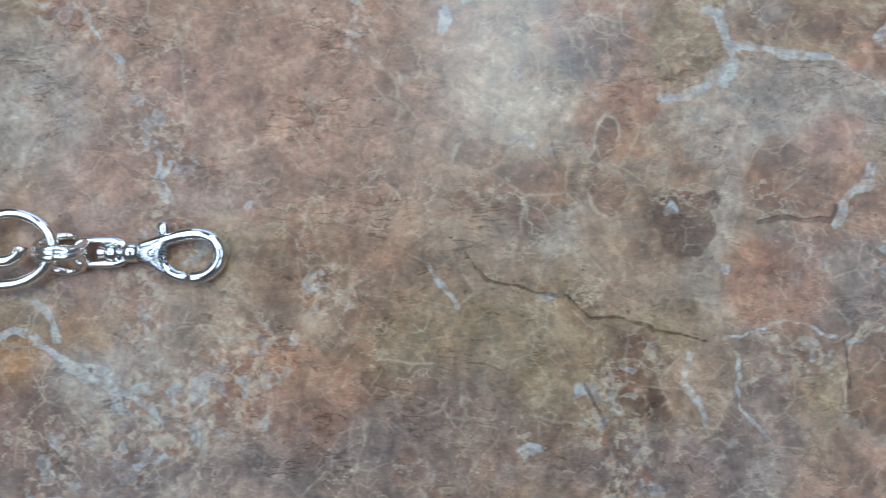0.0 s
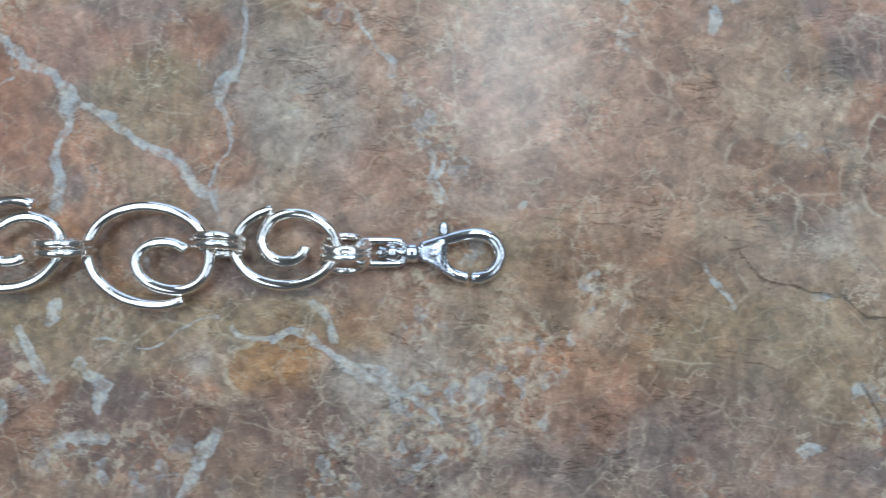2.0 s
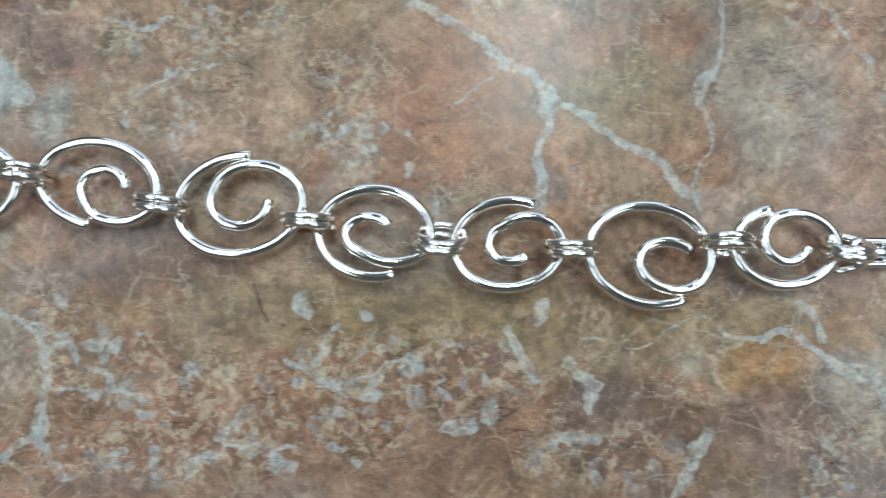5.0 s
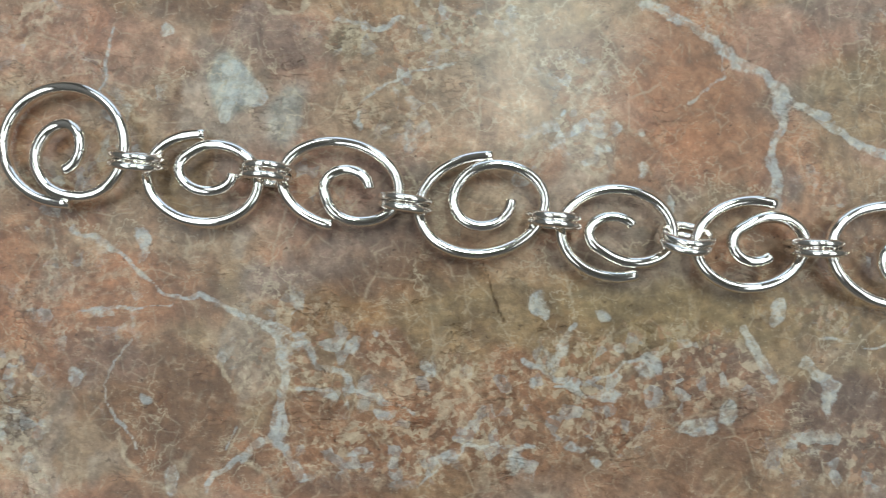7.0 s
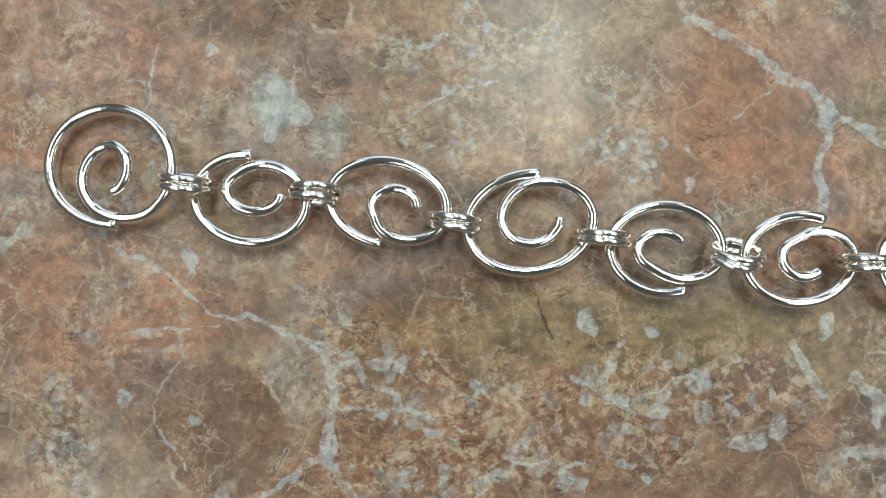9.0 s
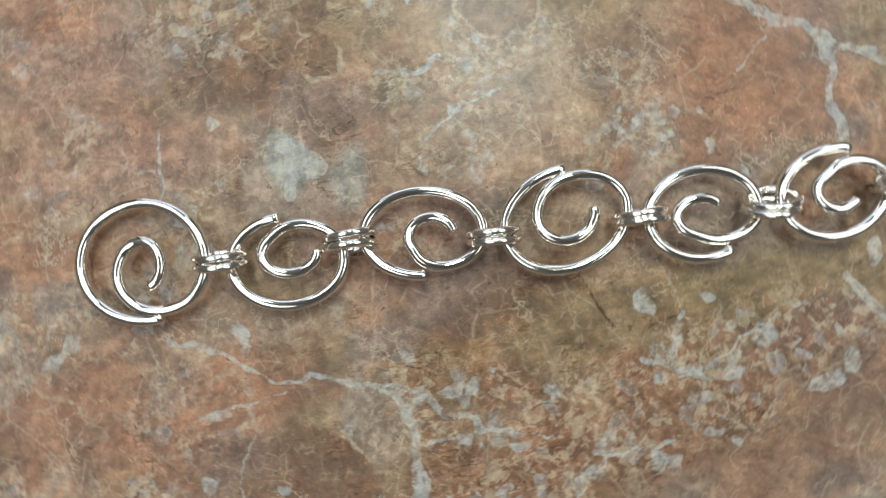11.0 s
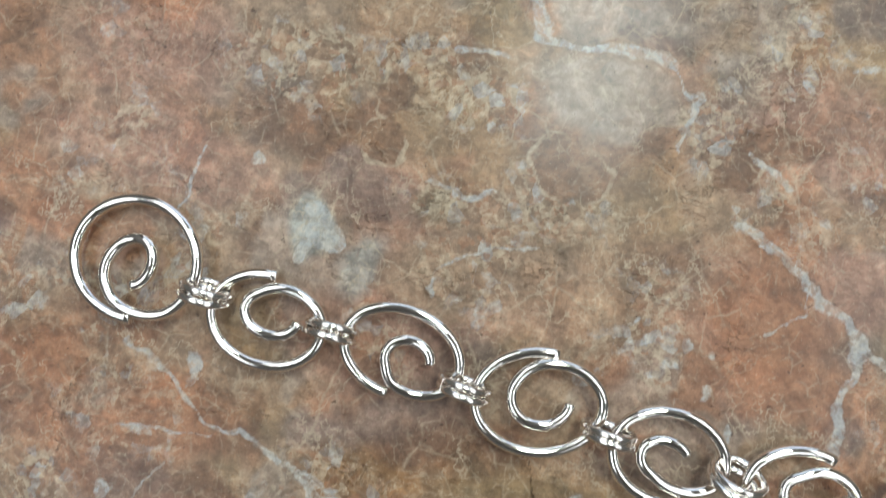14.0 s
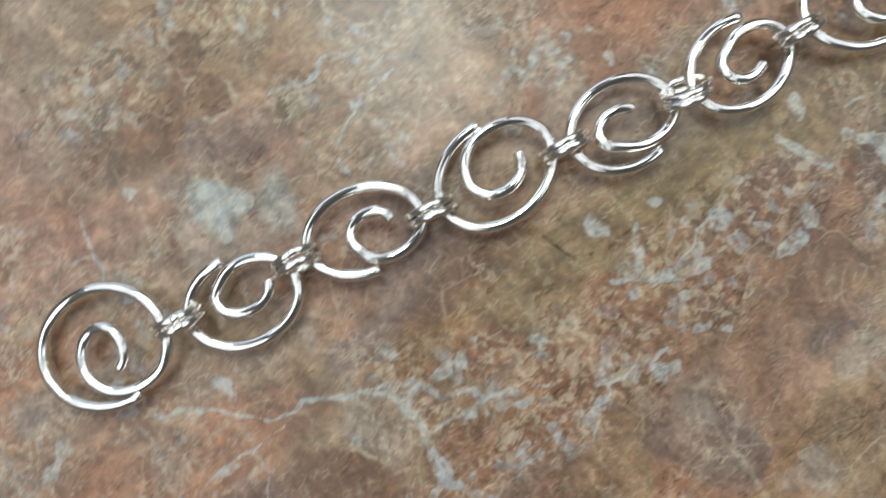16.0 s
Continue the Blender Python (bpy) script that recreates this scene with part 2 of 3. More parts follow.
def tube(bm, pts, radius, closed=False, sides=14, flat=1.0):
    """A round wire along pts; radius is a number or one per point. Open ends get a slightly rounded cut."""
    pts = [Vector(p) for p in pts]
    n = len(pts)
    radii = list(radius) if hasattr(radius, "__len__") else [radius] * n
    if not closed:
        d0, d1 = (pts[0] - pts[1]).normalized(), (pts[-1] - pts[-2]).normalized()
        r0, r1 = radii[0], radii[-1]
        pts = [pts[0] + d0 * r0 * 0.12] + pts + [pts[-1] + d1 * r1 * 0.12]
        radii = [r0 * 0.84] + radii + [r1 * 0.84]
        n += 2
    rings = []
    for i in range(n):
        a = pts[(i - 1) % n] if closed or i > 0 else pts[i]
        b = pts[(i + 1) % n] if closed or i < n - 1 else pts[i]
        t = (b - a).normalized()
        ref = Vector((0, 0, 1)) if abs(t.z) < 0.95 else Vector((0, 1, 0))
        u = t.cross(ref).normalized()
        w = u.cross(t).normalized()
        rings.append((t, u, w))
    if closed:  # carry one frame round, so that the tube does not twist
        u = rings[0][1]
        for i in range(n):
            t = rings[i][0]
            u = (u - t * u.dot(t)).normalized()
            rings[i] = (t, u, t.cross(u))
    verts = []
    for i in range(n):
        _, u, w = rings[i]
        verts.append([bm.verts.new(pts[i] + (u * math.cos(s) + w * math.sin(s) * flat) * radii[i])
                      for s in (2 * math.pi * j / sides for j in range(sides))])
    if closed:
        # match the seam to the nearest turn of the first ring
        first = min(range(sides), key=lambda j: (verts[0][j].co - verts[-1][0].co).length)
    for i in range(n if closed else n - 1):
        p, q = verts[i], verts[(i + 1) % n]
        off = first if closed and i == n - 1 else 0
        for j in range(sides):
            bm.faces.new((p[j], p[(j + 1) % sides], q[(j + 1 + off) % sides], q[(j + off) % sides]))
    if not closed:
        bm.faces.new(verts[0])
        bm.faces.new(verts[-1])
    bmesh.ops.recalc_face_normals(bm, faces=bm.faces)


def lathe_x(bm, profile, y, z, sides=20):
    """A turned shape about the x axis through (y, z); profile: (x, radius)."""
    rows = [[bm.verts.new((x, y + r * math.cos(a), z + r * math.sin(a))) for a in (2 * math.pi * j / sides for j in range(sides))]
            for x, r in profile]
    for p, q in zip(rows, rows[1:]):
        for j in range(sides):
            bm.faces.new((p[j], p[(j + 1) % sides], q[(j + 1) % sides], q[j]))
    bm.faces.new(rows[0])
    bm.faces.new(rows[-1])
    bmesh.ops.recalc_face_normals(bm, faces=bm.faces)


# ---- the unseen room, added to close the place and shape the reflections ----
X0, X1, Y0, Y1, Z0, Z1 = -2.5, 3.1, -2.4, 3.4, -0.75, CEILING


def structure(name, boxes, mat, label):
    bm = bmesh.new()
    for b in boxes:
        box(bm, *b)
    return tagged(mesh_object(name, bm, mat, False), label, name.split("_")[0], kind="structure")


structure("floor", [(X0, X1, Y0, Y1, Z0 - 0.1, Z0)], FLOOR, "plain brown floor under the table")
structure("ceiling", [(X0, X1, Y0, Y1, Z1, Z1 + 0.1)], CEIL, "plain grey unseen ceiling with lit panels, most of them added")
# the opening is added to go with the fill lamp behind it
structure("wall_north", [(X0, -1.4, Y1, Y1 + 0.1, Z0, Z1), (2.0, X1, Y1, Y1 + 0.1, Z0, Z1),
                         (-1.4, 2.0, Y1, Y1 + 0.1, Z0, 0.35), (-1.4, 2.0, Y1, Y1 + 0.1, 2.25, Z1)], DIM, "plain dark unseen wall with an added window opening")
structure("wall_south", [(X0, X1, Y0 - 0.1, Y0, Z0, Z1)], DIM, "plain unseen wall, dark for the silver's reflections")
structure("wall_east", [(X1, X1 + 0.1, Y0, Y1, Z0, Z1)], DIM, "plain unseen wall, dark for the silver's reflections")
structure("wall_west", [(X0 - 0.1, X0, Y0, Y1, Z0, Z1)], DIM, "plain unseen wall, dark for the silver's reflections")


# ---- the stone table top ----
# The slab as it lies: broad colours, rubble, veins, cracks and chips, in millimetres. Each call adds one of them.
SLAB = {"patch": [], "rubble": [], "vein": [], "crack": [], "chip": []}


def patch(pigment, x, y, rx, ry, hard, turn, amount):
    """A fragment or a cloud of one pigment; hard 1 has a clear outline, 0 melts into its neighbours."""
    SLAB["patch"].append((pigment, x, y, rx, ry, hard, radians(turn), amount))


def rubble(x, y, rx, ry, amount):
    SLAB["rubble"].append((x, y, rx, ry, amount))


def vein(width, *line):
    SLAB["vein"].append((width, line))


def crack(width, *line):
    SLAB["crack"].append((width, line))


def chip(x, y, rx, ry):
    SLAB["chip"].append((x, y, rx, ry))


# broad soft colour of the slab, clasp side
patch("ochre", 23.0, 27.8, 5.4, 15.3, 0.0, 0, 0.8)
patch("rose", 32.8, 32.4, 6.3, 16.2, 0.0, 0, 0.8)
patch("tan", 60.2, 32.4, 22.6, 13.5, 0.0, 0, 0.8)
patch("tan", 81.3, 22.3, 22.6, 13.5, 0.0, 0, 0.8)
patch("stone", 148.6, 28.7, 17.1, 7.2, 0.5, 0, 0.8)
patch("ochre", 130.2, 39.4, 6.3, 5.4, 0.5, 0, 0.8)
patch("ochre", 106.4, -10.2, 22.6, 13.5, 0.0, 0, 0.8)
patch("mauve", 67.3, -25.2, 19.8, 9.0, 0.0, 0, 0.8)
patch("stone", 44.0, -17.3, 19.8, 9.0, 0.0, 0, 0.8)
patch("mauve", 93.9, -22.6, 9.9, 9.9, 0, 0, 0.5)
patch("tan", 62.6, -7.6, 13.5, 7.2, 0.2, 0, 0.8)
patch("brown", 77.7, 1.4, 16.2, 5.4, 0.1, 0, 0.5)
patch("rust", 143.4, -0.4, 6.8, 6.8, 0.3, 0, 0.8)
patch("rust", 24.2, -12.0, 4.5, 4.5, 0.4, 0, 0.8)
patch("ochre", 33.0, -4.9, 5.9, 4.5, 0.5, 0, 0.8)
patch("bluegreen", 25.7, -3.1, 3.6, 4.1, 0.3, 0, 0.8)
patch("brown", 102.1, 15.0, 9.9, 5.4, 0.5, 0, 0.8)
patch("tan", 98.5, 5.9, 7.7, 5.4, 0.5, 0, 0.8)
patch("darkbrown", 119.8, -12.0, 3.8, 4.7, 0.2, 0, 0.8)
patch("darkbrown", 124.2, -18.6, 2.9, 2.9, 0.2, 0, 0.8)
patch("tan", 131.8, -15.5, 4.5, 7.7, 0.8, 0, 0.8)
patch("brown", 158.6, -14.7, 5.0, 9.0, 0.8, 0, 0.8)
patch("brown", 146.5, 17.2, 7.4, 5.6, 0.7, 0, 0.8)
patch("darkbrown", 129.2, 10.0, 5.2, 6.1, 1.0, 0, 0.85)
patch("brown", 117.0, 15.4, 3.2, 4.1, 0.9, 0, 0.9)
patch("brown", 116.7, 23.6, 2.2, 4.3, 0.8, -15, 0.9)
patch("brown", 69.6, 6.8, 2.3, 3.6, 0.6, 0, 0.8)
patch("brown", 77.6, 32.4, 5.4, 3.2, 0.6, 0, 0.6)
patch("brown", 96.7, 21.8, 4.1, 1.8, 0.7, 0, 0.8)
patch("rose", 49.3, 31.5, 8.1, 5.4, 0.3, 0, 0.6)
patch("mauve", 123.1, -28.7, 16.2, 4.5, 0.1, 0, 0.8)
patch("brown", 155.4, 42.6, 4.5, 3.2, 0.6, 0, 0.8)
patch("rose", 154.0, 24.1, 5.4, 3.6, 0.3, 0, 0.8)
patch("tan", 119.1, 0.5, 7.2, 4.5, 0.2, 0, 0.8)
# broad soft colour, first half of the links
patch("rust", -29.0, 29.6, 10.8, 7.7, 0.4, 0, 0.8)
patch("rust", -29.3, 41.7, 6.3, 4.1, 0.4, 0, 0.8)
patch("rose", -12.8, 38.9, 11.7, 6.3, 0.5, 0, 0.8)
patch("ochre", -0.8, 30.1, 9.9, 7.2, 0.4, 0, 0.8)
patch("rust", -24.3, 21.4, 8.1, 4.5, 0.2, 0, 0.8)
patch("brown", -0.5, 5.0, 9.0, 6.3, 0.2, 0, 0.8)
patch("olive", -14.8, -5.3, 29.8, 4.1, 0.1, 0, 0.8)
patch("ochre", 22.9, -4.9, 14.4, 3.6, 0.2, 0, 0.8)
patch("amber", 20.6, -12.4, 6.8, 5.4, 0.9, 0, 0.8)
patch("stone", 35.4, -13.8, 8.1, 4.1, 0.1, 0, 0.8)
patch("stone", 47.7, -22.6, 10.8, 7.2, 0.1, 0, 0.8)
patch("rust", -19.0, -19.1, 8.1, 5.4, 0.3, 0, 0.8)
patch("mauvebrown", -0.3, -20.0, 9.9, 5.9, 0.5, 0, 0.8)
patch("mauvebrown", 22.8, -20.8, 8.1, 5.4, 0.4, 0, 0.8)
patch("rose", 66.7, 29.6, 22.6, 16.2, 0.1, 0, 0.6)
patch("rust", 65.6, -17.3, 10.8, 7.2, 0.2, 0, 0.6)
patch("stone", 23.8, 27.8, 9.0, 11.7, 0.1, 0, 0.8)
patch("rose", 37.3, 7.7, 12.6, 12.6, 0.1, 0, 0.5)
patch("mauve", 38.8, -29.6, 13.5, 4.5, 0.2, 0, 0.8)
patch("rust", 6.4, 40.8, 4.5, 4.5, 0.3, 0, 0.7)
# broad soft colour, second half of the links
patch("olivedark", -83.2, 39.4, 4.5, 2.7, 0.2, 0, 0.8)
patch("olivedark", -61.2, 42.2, 7.7, 5.4, 0.2, 0, 0.8)
patch("rose", -74.7, 28.7, 18.9, 7.2, 0.2, 0, 0.8)
patch("rose", -40.1, 33.3, 10.8, 7.2, 0.3, 0, 0.8)
patch("brown", -68.7, -3.1, 9.9, 6.3, 0.5, 0, 0.8)
patch("olive", -32.8, -4.9, 15.3, 4.5, 0.1, 0, 0.8)
patch("rust", -60.3, -22.6, 16.2, 7.2, 0.1, 0, 0.6)
patch("rose", -93.4, 15.9, 9.9, 8.1, 0.2, 0, 0.8)
patch("rust", -97.4, -28.7, 10.8, 4.5, 0.3, 0, 0.8)
patch("brown", 5.5, -22.6, 7.2, 4.5, 0.4, 0, 0.8)
patch("rust", -87.0, -22.6, 6.3, 5.4, 0.3, 0, 0.8)
# broad soft colour, free end
patch("rose", -131.7, 39.8, 13.5, 6.3, 0.2, 0, 0.8)
patch("rust", -117.0, -2.6, 9.9, 6.8, 0.3, 0, 0.8)
patch("rust", -130.4, -8.4, 11.7, 6.3, 0.2, 0, 0.8)
patch("brown", -110.5, -20.4, 10.1, 11.0, 0.9, 0, 1.0)
patch("mauvebrown", -121.3, -12.0, 7.2, 3.6, 0.4, 0, 0.8)
patch("brown", -73.1, -1.3, 11.7, 6.8, 0.3, 0, 0.8)
patch("olive", -56.9, -7.6, 17.1, 8.1, 0.1, 0, 0.8)
patch("rust", -57.0, -14.2, 4.5, 4.5, 0.5, 0, 0.8)
patch("mauvebrown", -25.8, -15.5, 9.9, 5.9, 0.6, 0, 0.8)
patch("mauve", -6.4, -22.6, 6.3, 6.3, 0.4, 0, 0.8)
patch("olivedark", -83.1, 39.8, 2.2, 2.5, 0.3, 0, 0.8)
patch("rust", -30.6, 32.4, 7.7, 5.9, 0.4, 0, 0.8)
patch("tan", -63.0, 34.2, 19.8, 9.9, 0.1, 0, 0.8)
patch("bluegreen", -102.7, 32.9, 3.2, 5.2, 0.7, 0, 0.9)
patch("bluegreen", -94.0, 27.8, 3.6, 5.0, 0.2, 0, 0.8)
patch("rose", -119.7, 38.0, 9.9, 5.4, 0.3, 0, 0.7)
patch("rust", -142.2, 25.9, 5.4, 4.1, 0.4, 0, 0.8)
patch("rust", -78.4, -10.2, 5.4, 2.7, 0.4, 0, 0.8)
patch("amber", -86.5, -4.9, 8.1, 4.5, 0.2, 0, 0.6)
patch("brown", -88.2, -19.1, 3.6, 2.3, 0.6, 0, 0.8)
patch("rust", -74.0, -20.8, 4.5, 3.6, 0.5, 0, 0.8)
patch("rust", -41.0, -20.8, 6.3, 3.6, 0.4, 0, 0.8)
patch("brown", -100.5, -29.6, 3.6, 2.7, 0.6, 0, 0.8)
patch("mauvebrown", -83.7, -31.3, 6.3, 2.7, 0.5, 0, 0.8)
patch("rust", -138.8, 3.2, 6.3, 5.4, 0.3, 0, 0.8)
patch("tan", -81.2, 27.8, 8.1, 5.4, 0.3, 0, 0.8)
# browner ground nearer the sitter, with the shade there put into the stone's colour
patch("brown", -60.6, -23.5, 37.9, 12.6, 0, 0, 0.38)
patch("mauvebrown", 6.9, -26.1, 43.3, 8.1, 0, 0, 0.42)
patch("brown", -27.4, -25.2, 37.9, 8.1, 0, 0, 0.32)
patch("mauvebrown", 88.6, -26.1, 37.9, 7.2, 0, 0, 0.3)
# rubble of pale grains between the larger fragments
rubble(146.6, -12.0, 9.9, 6.3, 0.62)
rubble(131.2, 21.4, 11.7, 8.1, 0.5)
rubble(109.4, 24.1, 14.4, 4.5, 0.43)
rubble(141.0, -22.6, 11.7, 6.3, 0.5)
rubble(67.3, -25.2, 18.0, 7.2, 0.43)
rubble(44.0, -16.4, 19.8, 9.0, 0.5)
rubble(101.0, -26.1, 10.8, 6.3, 0.37)
rubble(128.0, -4.9, 13.5, 2.7, 0.43)
rubble(115.0, 32.4, 7.2, 8.1, 0.31)
rubble(-28.1, -12.9, 14.4, 7.2, 0.9)
rubble(-43.1, -19.1, 10.8, 9.9, 0.9)
rubble(-5.6, -27.0, 15.3, 6.3, 0.8)
rubble(46.0, -20.8, 14.4, 9.9, 0.9)
rubble(22.9, 31.5, 9.9, 12.6, 0.5)
rubble(-47.1, 23.2, 8.1, 5.4, 0.7)
rubble(-82.8, -12.9, 15.3, 7.2, 0.9)
rubble(-42.6, -16.4, 13.5, 6.3, 1.0)
rubble(-63.0, -23.5, 22.6, 8.1, 0.8)
rubble(-74.9, 40.8, 20.7, 5.4, 0.7)
rubble(-50.9, 22.3, 15.3, 5.4, 0.6)
rubble(-49.9, -19.1, 19.8, 11.7, 0.9)
rubble(-76.6, -26.1, 19.8, 7.2, 0.9)
rubble(-136.3, -19.1, 7.2, 11.7, 0.9)
rubble(-90.1, -8.4, 13.5, 9.9, 0.7)
rubble(-67.7, -16.4, 11.7, 5.4, 0.9)
rubble(-139.7, 34.2, 8.1, 5.4, 0.6)
rubble(-83.1, 40.8, 14.4, 4.5, 0.5)
rubble(-33.7, -8.4, 10.8, 5.4, 0.7)
rubble(-123.4, 2.3, 8.1, 4.5, 0.5)
# pale veins
vein(1.9, (-34.9, 45.4), (-26.5, 39.8), (-18.2, 34.2), (-14.4, 29.2))
vein(1.7, (-14.4, 29.2), (-4.4, 24.6), (2.9, 20.9), (11.1, 15.4))
vein(1.6, (-15.4, 30.5), (-14.0, 25.9), (-15.6, 19.5), (-16.9, 12.2))
vein(3.6, (-15.2, 31.0), (-14.4, 28.5))
vein(1.0, (15.6, 46.4), (14.5, 35.2), (11.2, 31.0), (11.7, 25.5))
vein(1.8, (13.3, 33.3), (11.3, 30.5))
vein(0.5, (11.1, 27.8), (11.1, 18.6), (11.9, 9.5))
vein(0.3, (-21.9, 38.0), (-25.5, 33.3), (-29.0, 28.7))
vein(0.3, (2.7, 45.4), (6.5, 35.2), (10.2, 29.6))
vein(1.6, (-19.7, -6.7), (-17.2, -12.9))
vein(1.7, (-11.1, -12.0), (-5.7, -16.4), (-6.5, -20.0))
vein(1.8, (11.7, -23.5), (7.8, -27.9), (4.4, -33.3))
vein(0.7, (13.9, -5.8), (23.8, -8.4), (32.7, -12.0), (40.7, -17.3), (47.8, -20.8))
vein(0.4, (-7.6, -9.3), (3.2, -8.4), (11.2, -4.9))
vein(1.4, (26.5, -3.1), (28.2, -7.6))
vein(0.5, (46.0, 20.0), (48.7, 12.2))
vein(0.9, (-31.4, 14.5), (-30.9, 10.4))
vein(0.4, (-50.3, -16.4), (-39.7, -12.9), (-32.6, -8.4))
vein(1.6, (136.7, 45.4), (138.3, 36.1), (135.1, 33.3))
vein(1.4, (138.4, 38.4), (153.4, 37.0))
vein(0.5, (153.4, 37.0), (157.9, 34.7), (162.2, 31.0))
vein(1.7, (127.3, 31.7), (135.0, 31.7))
vein(1.4, (158.8, 17.7), (155.5, 14.0), (154.5, 10.9))
vein(1.0, (89.9, 2.3), (93.9, -3.5))
vein(0.9, (129.2, -11.1), (132.2, -21.7))
vein(0.9, (20.5, -8.4), (29.5, -11.1), (38.6, -17.3))
vein(0.6, (44.0, 21.4), (47.8, 13.1))
vein(0.8, (32.5, 45.4), (35.4, 38.9), (40.1, 33.3))
vein(0.5, (133.3, -8.4), (139.6, -8.4), (147.7, -6.7), (153.0, -7.6))
vein(0.5, (153.9, -8.4), (160.3, -5.8))
vein(0.5, (135.9, -12.0), (137.5, -19.1), (141.0, -25.2))
vein(0.5, (-100.9, -4.9), (-95.5, -6.7), (-90.9, -9.3))
vein(1.0, (-93.4, -15.5), (-91.9, -22.6), (-92.9, -26.1))
vein(1.0, (-49.3, -7.6), (-50.4, -12.9))
vein(0.5, (-85.1, 43.6), (-79.6, 42.2), (-74.1, 42.6))
vein(0.9, (-55.1, -12.0), (-47.0, -16.4), (-39.9, -17.3))
vein(0.7, (-126.7, 8.2), (-119.0, 3.6), (-109.0, -0.9), (-101.8, -4.4), (-95.4, -8.4), (-88.3, -12.0), (-81.1, -15.5), (-73.1, -19.1))
vein(1.4, (-95.0, -8.4), (-92.7, -13.8), (-93.5, -20.0), (-93.5, -25.2))
vein(1.0, (-93.9, -25.2), (-99.7, -27.9), (-104.1, -30.5), (-105.8, -33.3))
vein(1.0, (-93.5, -25.2), (-89.9, -30.5))
vein(0.5, (-121.4, 41.7), (-124.6, 30.5))
vein(0.6, (-86.8, 43.4), (-74.9, 42.4))
vein(0.4, (-116.9, -8.4), (-119.5, -12.0), (-119.8, -19.1), (-117.9, -25.2))
vein(0.4, (-126.0, -4.9), (-117.0, -3.5), (-109.9, -2.2))
vein(0.5, (-101.5, -22.6), (-102.8, -26.1))
vein(0.8, (-85.5, -17.3), (-90.0, -16.4))
vein(0.4, (-66.7, 36.1), (-79.4, 30.5), (-82.2, 26.4))
vein(0.4, (-72.2, -31.3), (-63.3, -26.1), (-54.4, -25.2))
# dark cracks
crack(0.3, (91.2, 8.2), (94.8, 4.5), (98.4, 1.4), (103.8, -0.4), (110.1, -1.7), (113.7, -5.3), (119.0, -5.1), (123.5, -7.1), (132.4, -8.9))
crack(0.5, (141.4, 10.0), (146.4, 10.9), (153.1, 10.6), (154.1, 13.1))
crack(0.6, (113.5, -16.4), (116.6, -21.7))
crack(0.2, (107.2, 27.8), (108.9, 20.4))
crack(0.3, (153.9, -8.4), (154.6, -16.4))
crack(0.4, (-62.7, 4.5), (-60.5, -1.3), (-57.8, -6.7))
# separate blue-white chips
chip(90.8, 42.6, 1.2, 2.7)
chip(106.1, -1.1, 1.4, 0.6)
chip(127.0, 12.7, 1.1, 1.0)
chip(136.2, 3.2, 1.2, 0.9)
chip(113.5, -17.3, 1.1, 1.1)
chip(105.4, -26.1, 2.3, 0.9)
chip(58.7, 12.2, 0.9, 1.2)
chip(46.0, -27.9, 3.1, 1.1)
chip(-41.6, 24.1, 0.7, 0.9)
chip(-47.5, 24.1, 1.1, 0.8)
chip(-38.0, 24.1, 0.6, 0.8)
chip(-45.1, 19.5, 0.8, 0.6)
chip(-27.9, -21.3, 2.7, 1.4)
chip(-35.2, -12.0, 1.2, 1.9)
chip(-14.8, -4.0, 0.9, 1.2)
chip(35.4, -12.9, 1.9, 1.1)
chip(43.4, -16.4, 2.3, 0.9)
chip(-52.5, -3.5, 1.2, 2.3)
chip(-48.2, 23.6, 1.1, 0.8)
chip(-41.4, 24.6, 0.9, 0.9)
chip(-36.4, 18.6, 1.0, 0.7)
chip(-49.2, 27.0, 0.7, 0.5)
chip(-43.7, 21.2, 1.1, 0.8)
chip(-56.3, 15.9, 1.9, 1.4)
chip(-14.4, -3.8, 0.9, 1.2)
chip(-100.8, 32.4, 2.7, 3.1)
chip(-83.7, -10.2, 1.1, 0.8)
chip(-76.8, -20.0, 0.8, 0.9)
chip(-44.3, -28.7, 0.8, 0.7)
chip(-39.9, -16.4, 2.0, 0.8)
chip(-23.8, -20.0, 1.4, 0.9)
chip(-102.1, 33.8, 2.3, 3.3)
chip(-103.6, 28.7, 1.1, 1.7)
chip(-120.9, 28.2, 2.0, 1.7)
chip(-126.6, -13.8, 1.3, 1.3)
chip(-84.8, -17.3, 1.6, 1.0)
chip(-77.7, -19.3, 1.1, 1.2)
chip(-79.8, -8.7, 0.7, 0.8)
chip(-83.5, -10.4, 1.4, 1.0)
chip(-112.0, -30.5, 1.3, 2.0)
chip(-113.8, 41.2, 1.2, 1.6)
chip(-136.7, -22.2, 0.7, 1.1)
chip(-115.4, 6.8, 1.1, 1.7)
chip(-42.6, -4.9, 1.6, 0.7)
chip(-39.5, -9.3, 1.2, 0.9)
chip(-53.4, -16.4, 0.8, 0.8)
chip(-81.9, -26.1, 1.7, 0.6)
chip(-68.6, -27.9, 2.0, 0.9)
chip(-58.0, -27.9, 0.8, 1.7)
chip(-47.3, -26.1, 1.4, 0.8)
chip(-114.1, -16.9, 0.9, 0.8)
chip(-70.4, -12.0, 0.9, 0.7)
# far side of the slab, behind the free end
patch("tan", -104.7, 67.0, 18.0, 9.0, 0.1, 0, 0.8)
patch("rose", -22.6, 63.6, 11.7, 9.0, 0.3, 0, 0.8)
patch("rose", -133.3, 56.1, 13.5, 9.0, 0.3, 0, 0.8)
